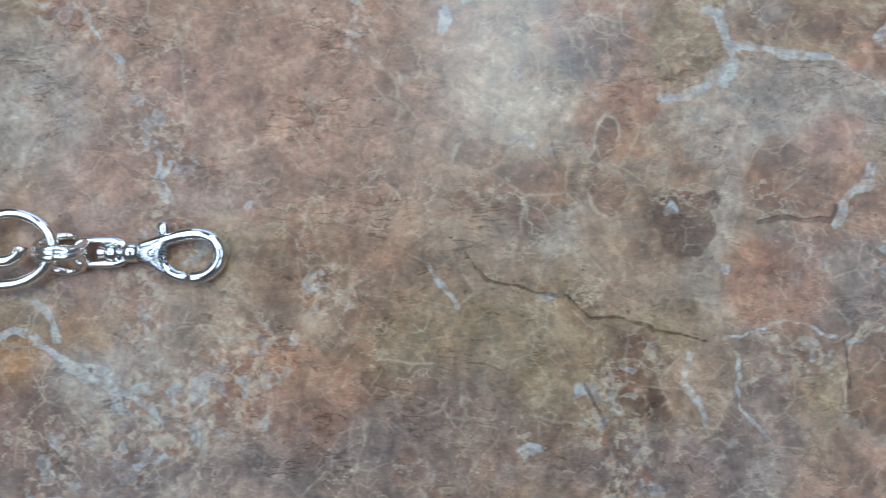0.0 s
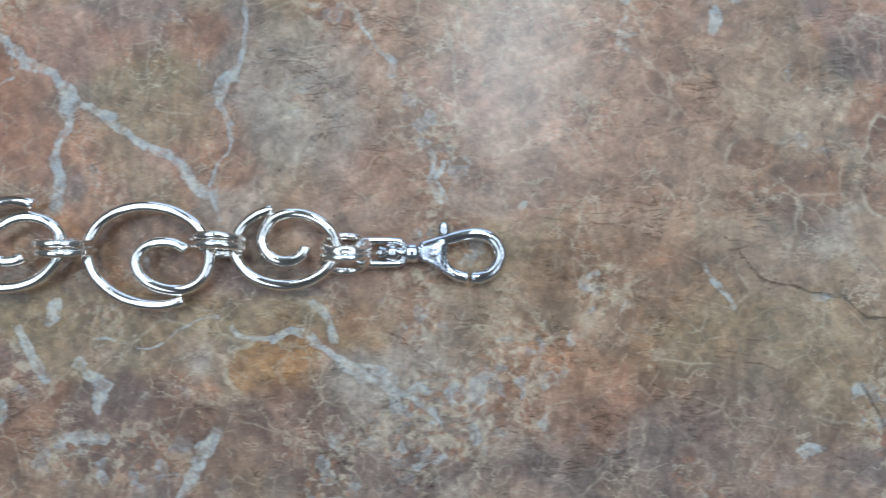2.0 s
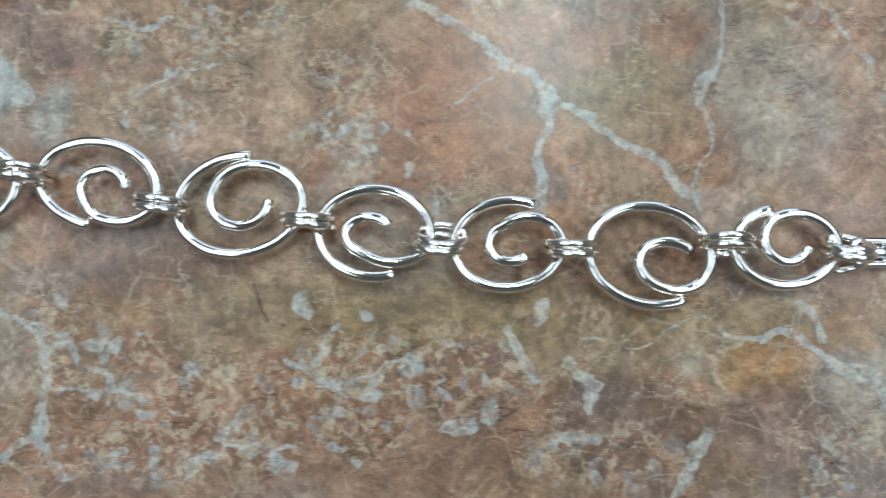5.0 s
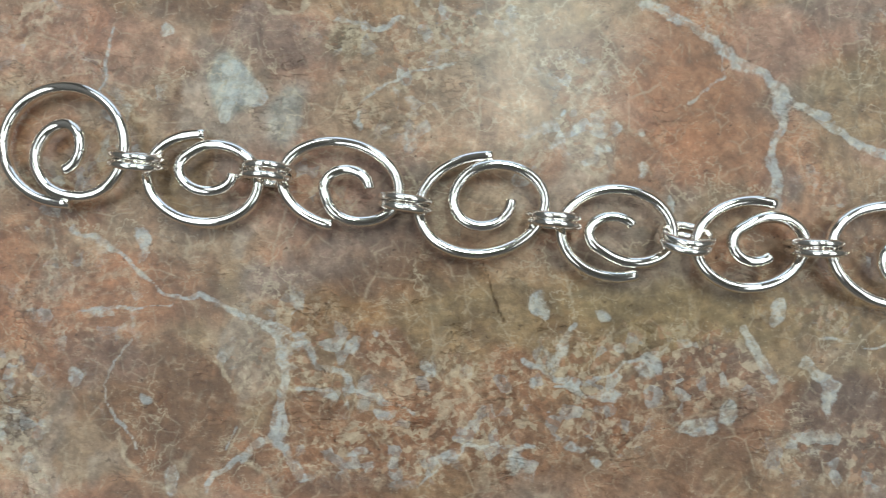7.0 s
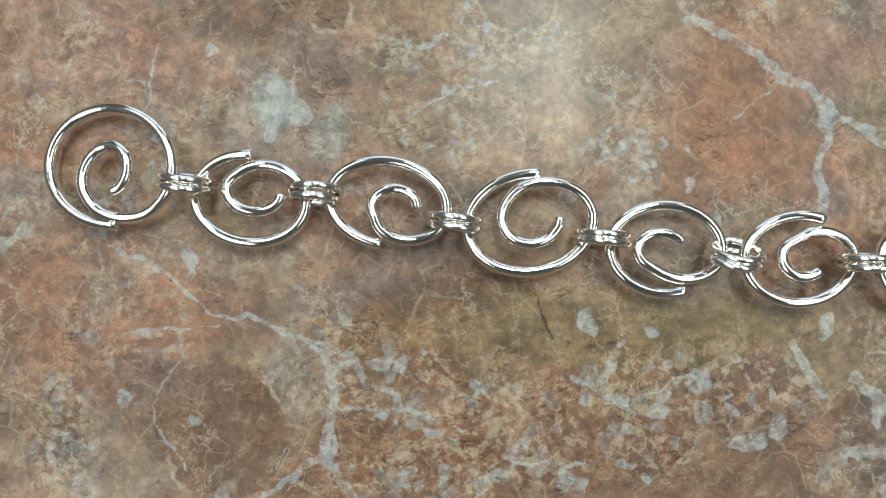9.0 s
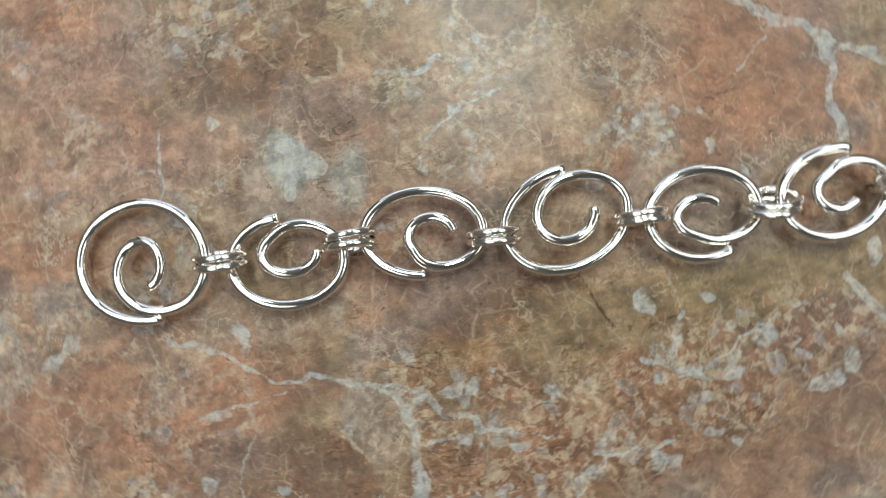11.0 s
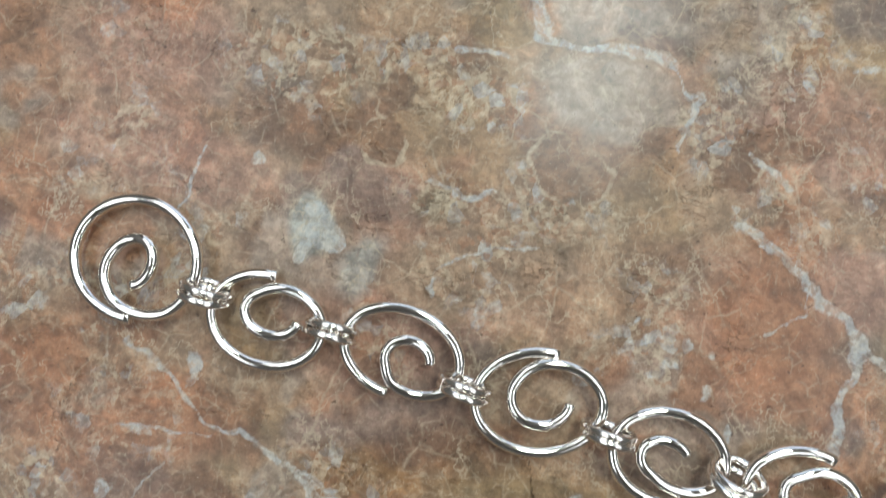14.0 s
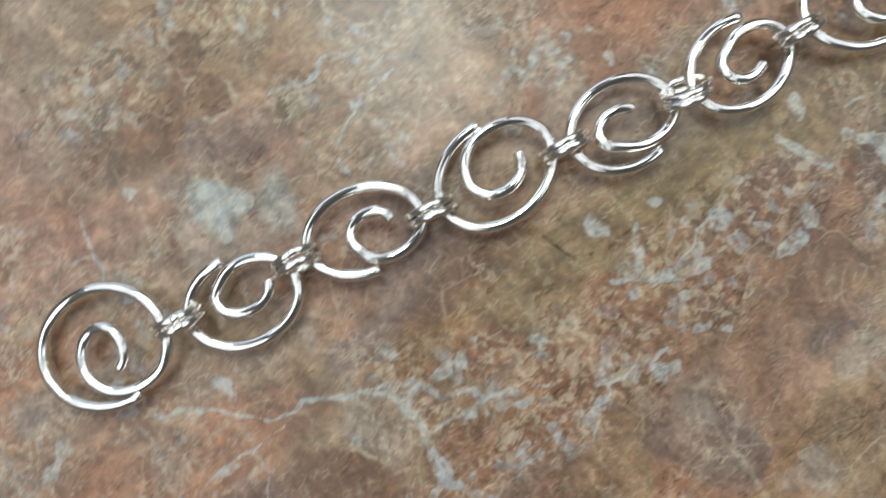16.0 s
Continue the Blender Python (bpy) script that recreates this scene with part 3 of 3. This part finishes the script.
patch("stone", -59.0, 62.7, 12.6, 6.3, 0.6, 0, 0.8)
patch("ochre", -79.2, 70.5, 5.4, 4.5, 0.7, 0, 0.8)
patch("brown", -64.2, 50.2, 7.2, 4.7, 0.8, 0, 0.8)
patch("brown", -93.6, 48.5, 3.2, 4.1, 0.9, 0, 0.8)
patch("brown", -93.8, 56.7, 2.3, 4.1, 0.8, 0, 0.8)
patch("brown", -37.1, 55.0, 5.4, 4.1, 0.8, 0, 0.8)
patch("brown", -30.8, 59.3, 7.2, 3.2, 0.6, 0, 0.8)
patch("brown", -50.7, 56.5, 2.3, 2.7, 0.6, 0, 0.8)
patch("brown", -108.5, 48.5, 8.1, 5.0, 0.5, 0, 0.8)
patch("rust", -135.7, 66.2, 8.1, 5.4, 0.3, 0, 0.8)
patch("ochre", -13.5, 75.0, 6.3, 5.4, 0.4, 0, 0.8)
rubble(-108.9, 57.7, 16.2, 8.1, 0.8)
rubble(-80.7, 57.5, 10.8, 5.4, 0.9)
rubble(-42.6, 59.4, 7.2, 9.0, 0.9)
rubble(-139.7, 71.6, 12.6, 5.4, 0.6)
vein(2.2, (-73.5, 79.0), (-72.8, 69.7))
vein(1.7, (-72.8, 70.2), (-58.2, 70.1), (-50.0, 69.4))
vein(0.6, (-50.0, 69.4), (-45.4, 65.8), (-46.2, 60.3), (-48.0, 53.8))
vein(1.3, (-84.1, 64.3), (-76.3, 64.5))
vein(1.0, (-34.4, 56.9), (-28.0, 53.4))
chip(-120.5, 74.0, 1.2, 2.7)
chip(-40.8, 66.9, 1.1, 1.2)
chip(-19.9, 74.8, 1.6, 0.9)
chip(-27.2, 70.0, 1.1, 0.8)


def value_noise(x, y, scale, seed):
    rng = np.random.RandomState(seed)
    table = rng.rand(256, 256) * 2 - 1
    x, y = x / scale + 100.0, y / scale + 100.0
    i, j = np.floor(x).astype(int), np.floor(y).astype(int)
    u, v = x - i, y - j
    u, v = u * u * (3 - 2 * u), v * v * (3 - 2 * v)
    g = lambda a, b: table[a % 256, b % 256]
    return (g(i, j) * (1 - u) + g(i + 1, j) * u) * (1 - v) + (g(i, j + 1) * (1 - u) + g(i + 1, j + 1) * u) * v


def smooth(v, lo, hi):
    v = np.clip((v - lo) / (hi - lo), 0, 1)
    return v * v * (3 - 2 * v)


def line_distance(x, y, line):
    best = np.full_like(x, 1e9)
    for (ax, ay), (bx, by) in zip(line, line[1:]):
        dx, dy = bx - ax, by - ay
        s = np.clip(((x - ax) * dx + (y - ay) * dy) / (dx * dx + dy * dy), 0, 1)
        best = np.minimum(best, np.hypot(x - ax - s * dx, y - ay - s * dy))
    return best


def stone_fields(x, y):
    """The slab's broad colour and its masks (vein, rubble, crack, rim) at the points x, y in millimetres."""
    wx = x + 1.6 * value_noise(x, y, 8, 1) + 0.8 * value_noise(x, y, 2.8, 2) + 0.35 * value_noise(x, y, 1.2, 5)
    wy = y + 1.6 * value_noise(x, y, 8, 3) + 0.8 * value_noise(x, y, 2.8, 4) + 0.35 * value_noise(x, y, 1.2, 6)
    # what the whole slab is made of: clouds of rose, tan, rust and ochre
    tint = np.empty((len(x), 3))
    tint[:] = PIGMENT["tan"]
    for pigment, scale, seed, lo in (("rose", 21, 11, -0.15), ("rust", 13, 12, 0.15), ("ochre", 17, 13, 0.12),
                                     ("brown", 9, 14, 0.25), ("mauve", 19, 15, 0.32), ("stone", 11, 16, 0.35)):
        n = value_noise(wx, wy, scale, seed) + 0.45 * value_noise(wx, wy, scale * 0.4, seed + 20)
        a = smooth(n, lo, lo + 0.30)[:, None] * 0.62
        tint += (np.array(PIGMENT[pigment]) - tint) * a
    rim, loose = np.zeros_like(x), smooth(value_noise(wx, wy, 15, 31) + 0.5 * value_noise(wx, wy, 6, 32), 0.05, 0.7) * 0.75
    for pigment, cx, cy, rx, ry, hard, turn, amount in SLAB["patch"]:
        near = np.hypot(x - cx, y - cy) < 1.9 * max(rx, ry) + 4
        c, s = math.cos(turn), math.sin(turn)
        ux, uy = wx[near] - cx, wy[near] - cy
        d = np.hypot((c * ux + s * uy) / rx, (c * uy - s * ux) / ry)
        soft = 0.62 * (1 - hard) + 0.05
        a = (1 - smooth(d, 1 - soft * 0.6, 1 + soft)) * amount
        tint[near] += (np.array(PIGMENT[pigment]) - tint[near]) * a[:, None]
        if hard > 0.25:
            rim[near] *= 1 - a
            rim[near] = np.maximum(rim[near], np.exp(-((d - 1) * min(rx, ry) / 0.45) ** 2) * min(hard * 1.2, 1))
            loose[near] *= 1 - a * hard
    for cx, cy, rx, ry, amount in SLAB["rubble"]:
        loose = np.maximum(loose, (1 - smooth(np.hypot((wx - cx) / rx, (wy - cy) / ry), 0.4, 1.35)) * amount)
    veins, cracks = np.zeros_like(x), np.zeros_like(x)
    for width, line in SLAB["vein"]:
        veins = np.maximum(veins, 1 - (line_distance(wx, wy, line) - width / 2) / (0.6 + 0.5 * width))
    for cx, cy, rx, ry in SLAB["chip"]:
        d = np.hypot((wx - cx) / rx, (wy - cy) / ry)
        veins = np.maximum(veins, np.minimum(1 - (d - 1) * min(rx, ry) / 1.2, 1.5))
    for width, line in SLAB["crack"]:
        d = line_distance((x + wx) / 2, (y + wy) / 2, line)
        cracks = np.maximum(cracks, 1 - (d - width / 2) / 1.3)
    mask = np.stack([np.maximum(veins, 0), loose, np.maximum(cracks, 0), rim], 1)
    return np.concatenate([tint, np.ones((len(x), 1))], 1), mask


def table_top():
    """One slab: finely divided where its veins are drawn, coarse towards the rims, with an eased edge and 30 mm thick."""
    def axis(lo, hi, a, b, step):
        return np.concatenate([np.linspace(lo, a, 12)[:-1], np.arange(a, b, step), np.linspace(b, hi, 12)])
    xs, ys = axis(-0.70, 0.70, -0.175, 0.165, 0.0004), axis(-0.40, 0.40, -0.060, 0.085, 0.0004)
    gx, gy = np.meshgrid(xs, ys)
    nx, ny = len(xs), len(ys)
    co = np.stack([gx.ravel(), gy.ravel(), np.zeros(gx.size)], 1)
    idx = np.arange(nx * ny).reshape(ny, nx)
    quads = np.stack([idx[:-1, :-1], idx[:-1, 1:], idx[1:, 1:], idx[1:, :-1]], -1).reshape(-1, 4)
    rim = np.concatenate([idx[0, :], idx[1:, -1], idx[-1, :-1][::-1], idx[1:-1, 0][::-1]])
    layers, faces = [rim], [quads]
    base = len(co)
    for off, z in ((0.002, -0.0008), (0.003, -0.003), (0.003, -0.030)):
        e = co[rim].copy()
        e[:, 0] += off * np.sign(e[:, 0]) * (np.abs(np.abs(e[:, 0]) - 0.70) < 1e-6)
        e[:, 1] += off * np.sign(e[:, 1]) * (np.abs(np.abs(e[:, 1]) - 0.40) < 1e-6)
        e[:, 2] = z
        layers.append(np.arange(len(rim)) + base)
        base += len(rim)
        co = np.concatenate([co, e])
    for p, q in zip(layers, layers[1:]):
        faces.append(np.stack([p, q, np.roll(q, -1), np.roll(p, -1)], 1))
    quads = np.concatenate(faces)
    me = bpy.data.meshes.new("table_top")
    me.vertices.add(len(co))
    me.vertices.foreach_set("co", co.astype(np.float32).ravel())
    me.loops.add(quads.size)
    me.loops.foreach_set("vertex_index", quads.astype(np.int32).ravel())
    me.polygons.add(len(quads))
    me.polygons.foreach_set("loop_start", np.arange(0, quads.size, 4, dtype=np.int32))
    me.update(calc_edges=True)
    me.validate()
    tint, mask = stone_fields(co[:, 0] * 1000, co[:, 1] * 1000)
    for name, values in (("stone_tint", tint), ("stone_mask", mask)):
        layer = me.attributes.new(name, "FLOAT_COLOR", "POINT")
        layer.data.foreach_set("color", values.astype(np.float32).ravel())
    me.materials.append(STONE)
    return me


table = tagged(new("table"), "table with a polished tan and rose brecciated marble top", "table")
top = new("table_top", table_top())
top.parent = table
tagged(top, "mottled tan marble slab with pale grey-blue veins")
bm = bmesh.new()
box(bm, -0.55, 0.55, -0.28, 0.28, -0.75, -0.030)
bmesh.ops.bevel(bm, geom=bm.edges[:], offset=0.006, segments=2, affect="EDGES")
part("table_base", bm, WOOD, table, "plain dark painted base", False)

# ---- ceiling panels: the narrow one and the added squares ----
def panel_frame(x, y, w, d, label):
    thing = tagged(new("ceiling_light"), label, "ceiling light")
    thing.location = (x, y, CEILING)
    bm = bmesh.new()
    a, c = w / 2, d / 2
    for r in ((-a - 0.03, -a - 0.002, -c - 0.03, c + 0.03), (a + 0.002, a + 0.03, -c - 0.03, c + 0.03),
              (-a - 0.002, a + 0.002, -c - 0.03, -c - 0.002), (-a - 0.002, a + 0.002, c + 0.002, c + 0.03)):
        box(bm, *r, -0.025, 0.0)
    part("frame", bm, CEIL, thing, "white metal frame", False)
    return thing


panel_frame(PANEL[0], PANEL[1], 0.52, 1.75, "narrow white ceiling light panel, lit")
for sx, sy in FILL_SQUARES:
    tagged(panel_frame(sx, sy, 1.5, 1.35, "added square fill light panel on the unseen ceiling, lit"), group="square ceiling lights")

# ---- the bracelet ----
WIRE, LINK_Z = 0.94, 3.4
bracelet = tagged(new("bracelet"), "polished silver chain bracelet of spiral wire links lying on marble", "bracelet")
bracelet.location = (0, 0, 0)

# centre, half-axes, tail angle, turning sense, curl centre from the loop's, curl half-axes, sweep, closing of the curl,
# tilt, turn of the whole, where the loop leaves its oval and how long it takes
CLASP_HALF = [
    (22.4, 6.05, 7.88, 5.96, -255, 1, 0.57, 0.70, 4.08, 3.65, 596, 0.70, 0.1, 0.5, 254, 166),
    (1.6, 4.67, 9.83, 7.55, -50, -1, 2.94, -0.88, 4.95, 3.64, 614, 0.92, -0.1, -11.1, 242, 167),
    (-20.55, 6.42, 8.44, 6.72, -303, 1, 0.33, 0.26, 3.11, 2.70, 609, 1.15, 0.15, 6.3, 294, 120),
    (-41.25, 8.15, 8.69, 6.82, -68, -1, -0.57, -0.20, 3.99, 2.96, 617, 0.85, 0, -2.7, 298, 115),
]
FREE_HALF = [
    (-62.15, 12.55, 9.86, 7.58, -287, 1, 0.36, 0.60, 4.74, 4.21, 636, 0.91, 0.1, 9.8, 276, 160),
    (-84.15, 15.79, 9.22, 6.53, -90, -1, 1.59, -0.45, 4.07, 3.32, 616, 0.75, -0.1, -11.3, 290, 128),
    (-105.55, 16.70, 8.74, 6.84, -264, 1, 0.47, 1.22, 4.15, 3.17, 625, 1.02, 0, -9.0, 278, 126),
    (-127.35, 22.03, 10.02, 9.10, -66, -1, 0.32, -1.06, 4.23, 5.18, 710, 0.61, 0.9, -18.0, 320, 96),
]
LINKS = CLASP_HALF + FREE_HALF


def spiral(link):
    """The centre line of one link: an oval loop from the cut tail round into an inner curl."""
    cx, cy, a, b, start, sense, ix, iy, ra, rb, sweep, close, slope, turn, leave, ease = link
    tc, ts = math.cos(radians(turn)), math.sin(radians(turn))
    pts = []
    steps = 110
    for i in range(steps + 1):
        s = sweep * i / steps
        w = min(max((s - leave) / ease, 0), 1)
        w = w * w * (3 - 2 * w)
        e = max(0, (s - leave - ease) / (sweep - leave - ease))
        g = 1 + (close - 1) * e
        th = radians(start + sense * s)
        x = ix * w + (a * (1 - w) + ra * g * w) * math.cos(th)
        y = iy * w + (b * (1 - w) + rb * g * w) * math.sin(th)
        z = LINK_Z + slope * x / a + 0.55 * (w - 0.5) + 0.15 * math.sin(2 * th)
        pts.append(Vector((cx + tc * x - ts * y, cy + ts * x + tc * y, z)) * MM)
    return pts


for link in LINKS:
    bm = bmesh.new()
    tube(bm, spiral(link), WIRE * MM)
    part("spiral_link", bm, SILVER, bracelet)


def jump_ring(x, y, z, turn, lean, big=3.4, wire=0.6):
    """A closed round ring standing on edge, in the plane that the turn and the lean give."""
    m = Matrix.Translation((x, y, z)) @ Matrix.Rotation(radians(turn), 4, "Z") @ Matrix.Rotation(radians(90 + lean), 4, "X")
    bm = bmesh.new()
    n = 40
    tube(bm, [(m @ Vector((big * math.cos(2 * math.pi * i / n), big * math.sin(2 * math.pi * i / n), 0))) * MM for i in range(n)],
         wire * MM, True, 12)
    part("jump_ring", bm, RING, bracelet)


# joints: x, y, turn, lean of the pair of rings
JOINTS = [(12.8, 6.2, 0, 10), (-11.2, 5.9, -1, -7), (-31.1, 7.2, -6, -26), (-51.4, 10.0, -5, -3), (-74.0, 12.6, -8, -5), (-95.4, 17.0, -3, 6), (-115.4, 19.2, -8, -10)]
rng = random.Random(4)
for jx, jy, turn, lean in JOINTS:
    t = radians(turn)
    for side in (-0.66, 0.66):
        jump_ring(jx - side * math.sin(t) + rng.uniform(-0.3, 0.3), jy + side * math.cos(t), 4.35,
                  turn + rng.uniform(-2, 2), -lean + rng.uniform(-3, 3), 3.75, 0.63)
for side, lean, turn in ((1.15, 26, -5), (-0.15, 16, 0), (-1.35, -28, 5)):
    jump_ring(31.8, 5.2 + side, 3.65, turn, lean, 3.4, 0.62)

# swivel clasp
clasp = part("swivel_clasp", bmesh.new(), CAST, bracelet, "bright cast swivel clasp with a sprung gate")
CYM, CZ = 5.2, 1.9


def clasp_curve(name, pts, radius, closed=False, flat=1.0, label=""):
    bm = bmesh.new()
    tube(bm, [Vector(p) * MM for p in pts], [r * MM for r in radius] if hasattr(radius, "__len__") else radius * MM, closed, 14, flat)
    return part(name, bm, CAST, clasp, label)


shackle = []
for i in range(48):
    a = 2 * math.pi * i / 48
    c, s = math.cos(a), math.sin(a)
    x = 37.1 + 3.6 * math.copysign(abs(c) ** 0.45, c)
    y = CYM + 1.85 * math.copysign(abs(s) ** 0.45, s)
    shackle.append((x, y, CZ + 0.3 * (37 - x) / 4))
clasp_curve("shackle", shackle, 0.58, True)
bm = bmesh.new()
lathe_x(bm, [(x * MM, r * MM) for x, r in ((36.4, 0.25), (36.6, 0.8), (37.2, 1.05), (37.8, 0.8), (38.0, 0.9), (38.2, 1.35), (39.6, 1.45),
                                           (39.8, 0.75), (40.8, 0.75), (41.0, 1.35), (41.3, 1.6), (42.6, 1.6), (42.9, 1.3), (43.3, 1.1))],
        CYM * MM, CZ * MM)
part("swivel_post", bm, CAST, clasp)
# flared body
bm = bmesh.new()
rows = []
for x, h, t in ((42.4, 1.2, 0.9), (43.2, 1.35, 1.05), (44.6, 1.9, 1.1), (45.8, 2.65, 1.2), (46.8, 3.1, 1.1), (47.2, 2.95, 0.9)):
    ring = []
    for j in range(20):
        a = 2 * math.pi * j / 20
        c, s = math.cos(a), math.sin(a)
        ring.append(bm.verts.new(Vector((x - 1.1 * (1 - abs(c)) * (x > 46.5), CYM + h * math.copysign(abs(c) ** 0.6, c) - 0.1 * (x - 42),
                                         CZ + t * math.copysign(abs(s) ** 0.5, s))) * MM))
    rows.append(ring)
for p, q in zip(rows, rows[1:]):
    for j in range(20):
        bm.faces.new((p[j], p[(j + 1) % 20], q[(j + 1) % 20], q[j]))
bm.faces.new(rows[0])
bm.faces.new(rows[-1])
bmesh.ops.recalc_face_normals(bm, faces=bm.faces)
part("body", bm, SATIN, clasp, "satin flared body of the clasp")
knots = [(42.8, 0.75), (46.5, 1.9), (49.6, 2.75), (51.9, 2.9), (54.0, 2.1), (55.2, 0.0), (54.6, -2.2), (52.7, -3.7), (50.5, -4.0)]
hook, radii = [], []
for i in range(len(knots) - 1):
    p0, p1, p2, p3 = (Vector(knots[min(max(i + o, 0), len(knots) - 1)]) for o in (-1, 0, 1, 2))
    for s in range(6):
        u = s / 6
        v = 0.5 * (2 * p1 + (p2 - p0) * u + (2 * p0 - 5 * p1 + 4 * p2 - p3) * u * u + (3 * p1 - p0 - 3 * p2 + p3) * u ** 3)
        hook.append((v.x, CYM + v.y, CZ - 0.1))
        radii.append(1.04)
clasp_curve("hook", hook, radii)
gate, radii = [], []
for i in range(17):
    a = radians(203 + 62 * i / 16)
    gate.append((50.4 + 4.5 * math.cos(a), CYM - 0.3 + 3.6 * math.sin(a), CZ - 0.1))
    radii.append(0.92)
clasp_curve("gate", gate, radii, label="sprung gate of the clasp")
clasp_curve("thumb_lever", [(46.4, CYM + 2.0, CZ), (46.35, CYM + 2.9, CZ), (46.3, CYM + 3.4, CZ), (46.3, CYM + 4.2, CZ), (46.3, CYM + 4.6, CZ)],
            [0.7, 0.75, 1.05, 1.05, 0.85])
bm = bmesh.new()
bmesh.ops.create_uvsphere(bm, u_segments=16, v_segments=8, radius=0.7 * MM,
                          matrix=Matrix.Translation((44.8 * MM, (CYM - 0.2) * MM, (CZ + 1.0) * MM)) @ Matrix.Diagonal((1, 1, 0.5, 1)))
part("rivet", bm, CAST, clasp)
for piece in clasp.children:
    if piece.name.split(".")[0] in ("body", "hook", "gate", "thumb_lever", "rivet"):
        piece.location.x = 0.6 * MM
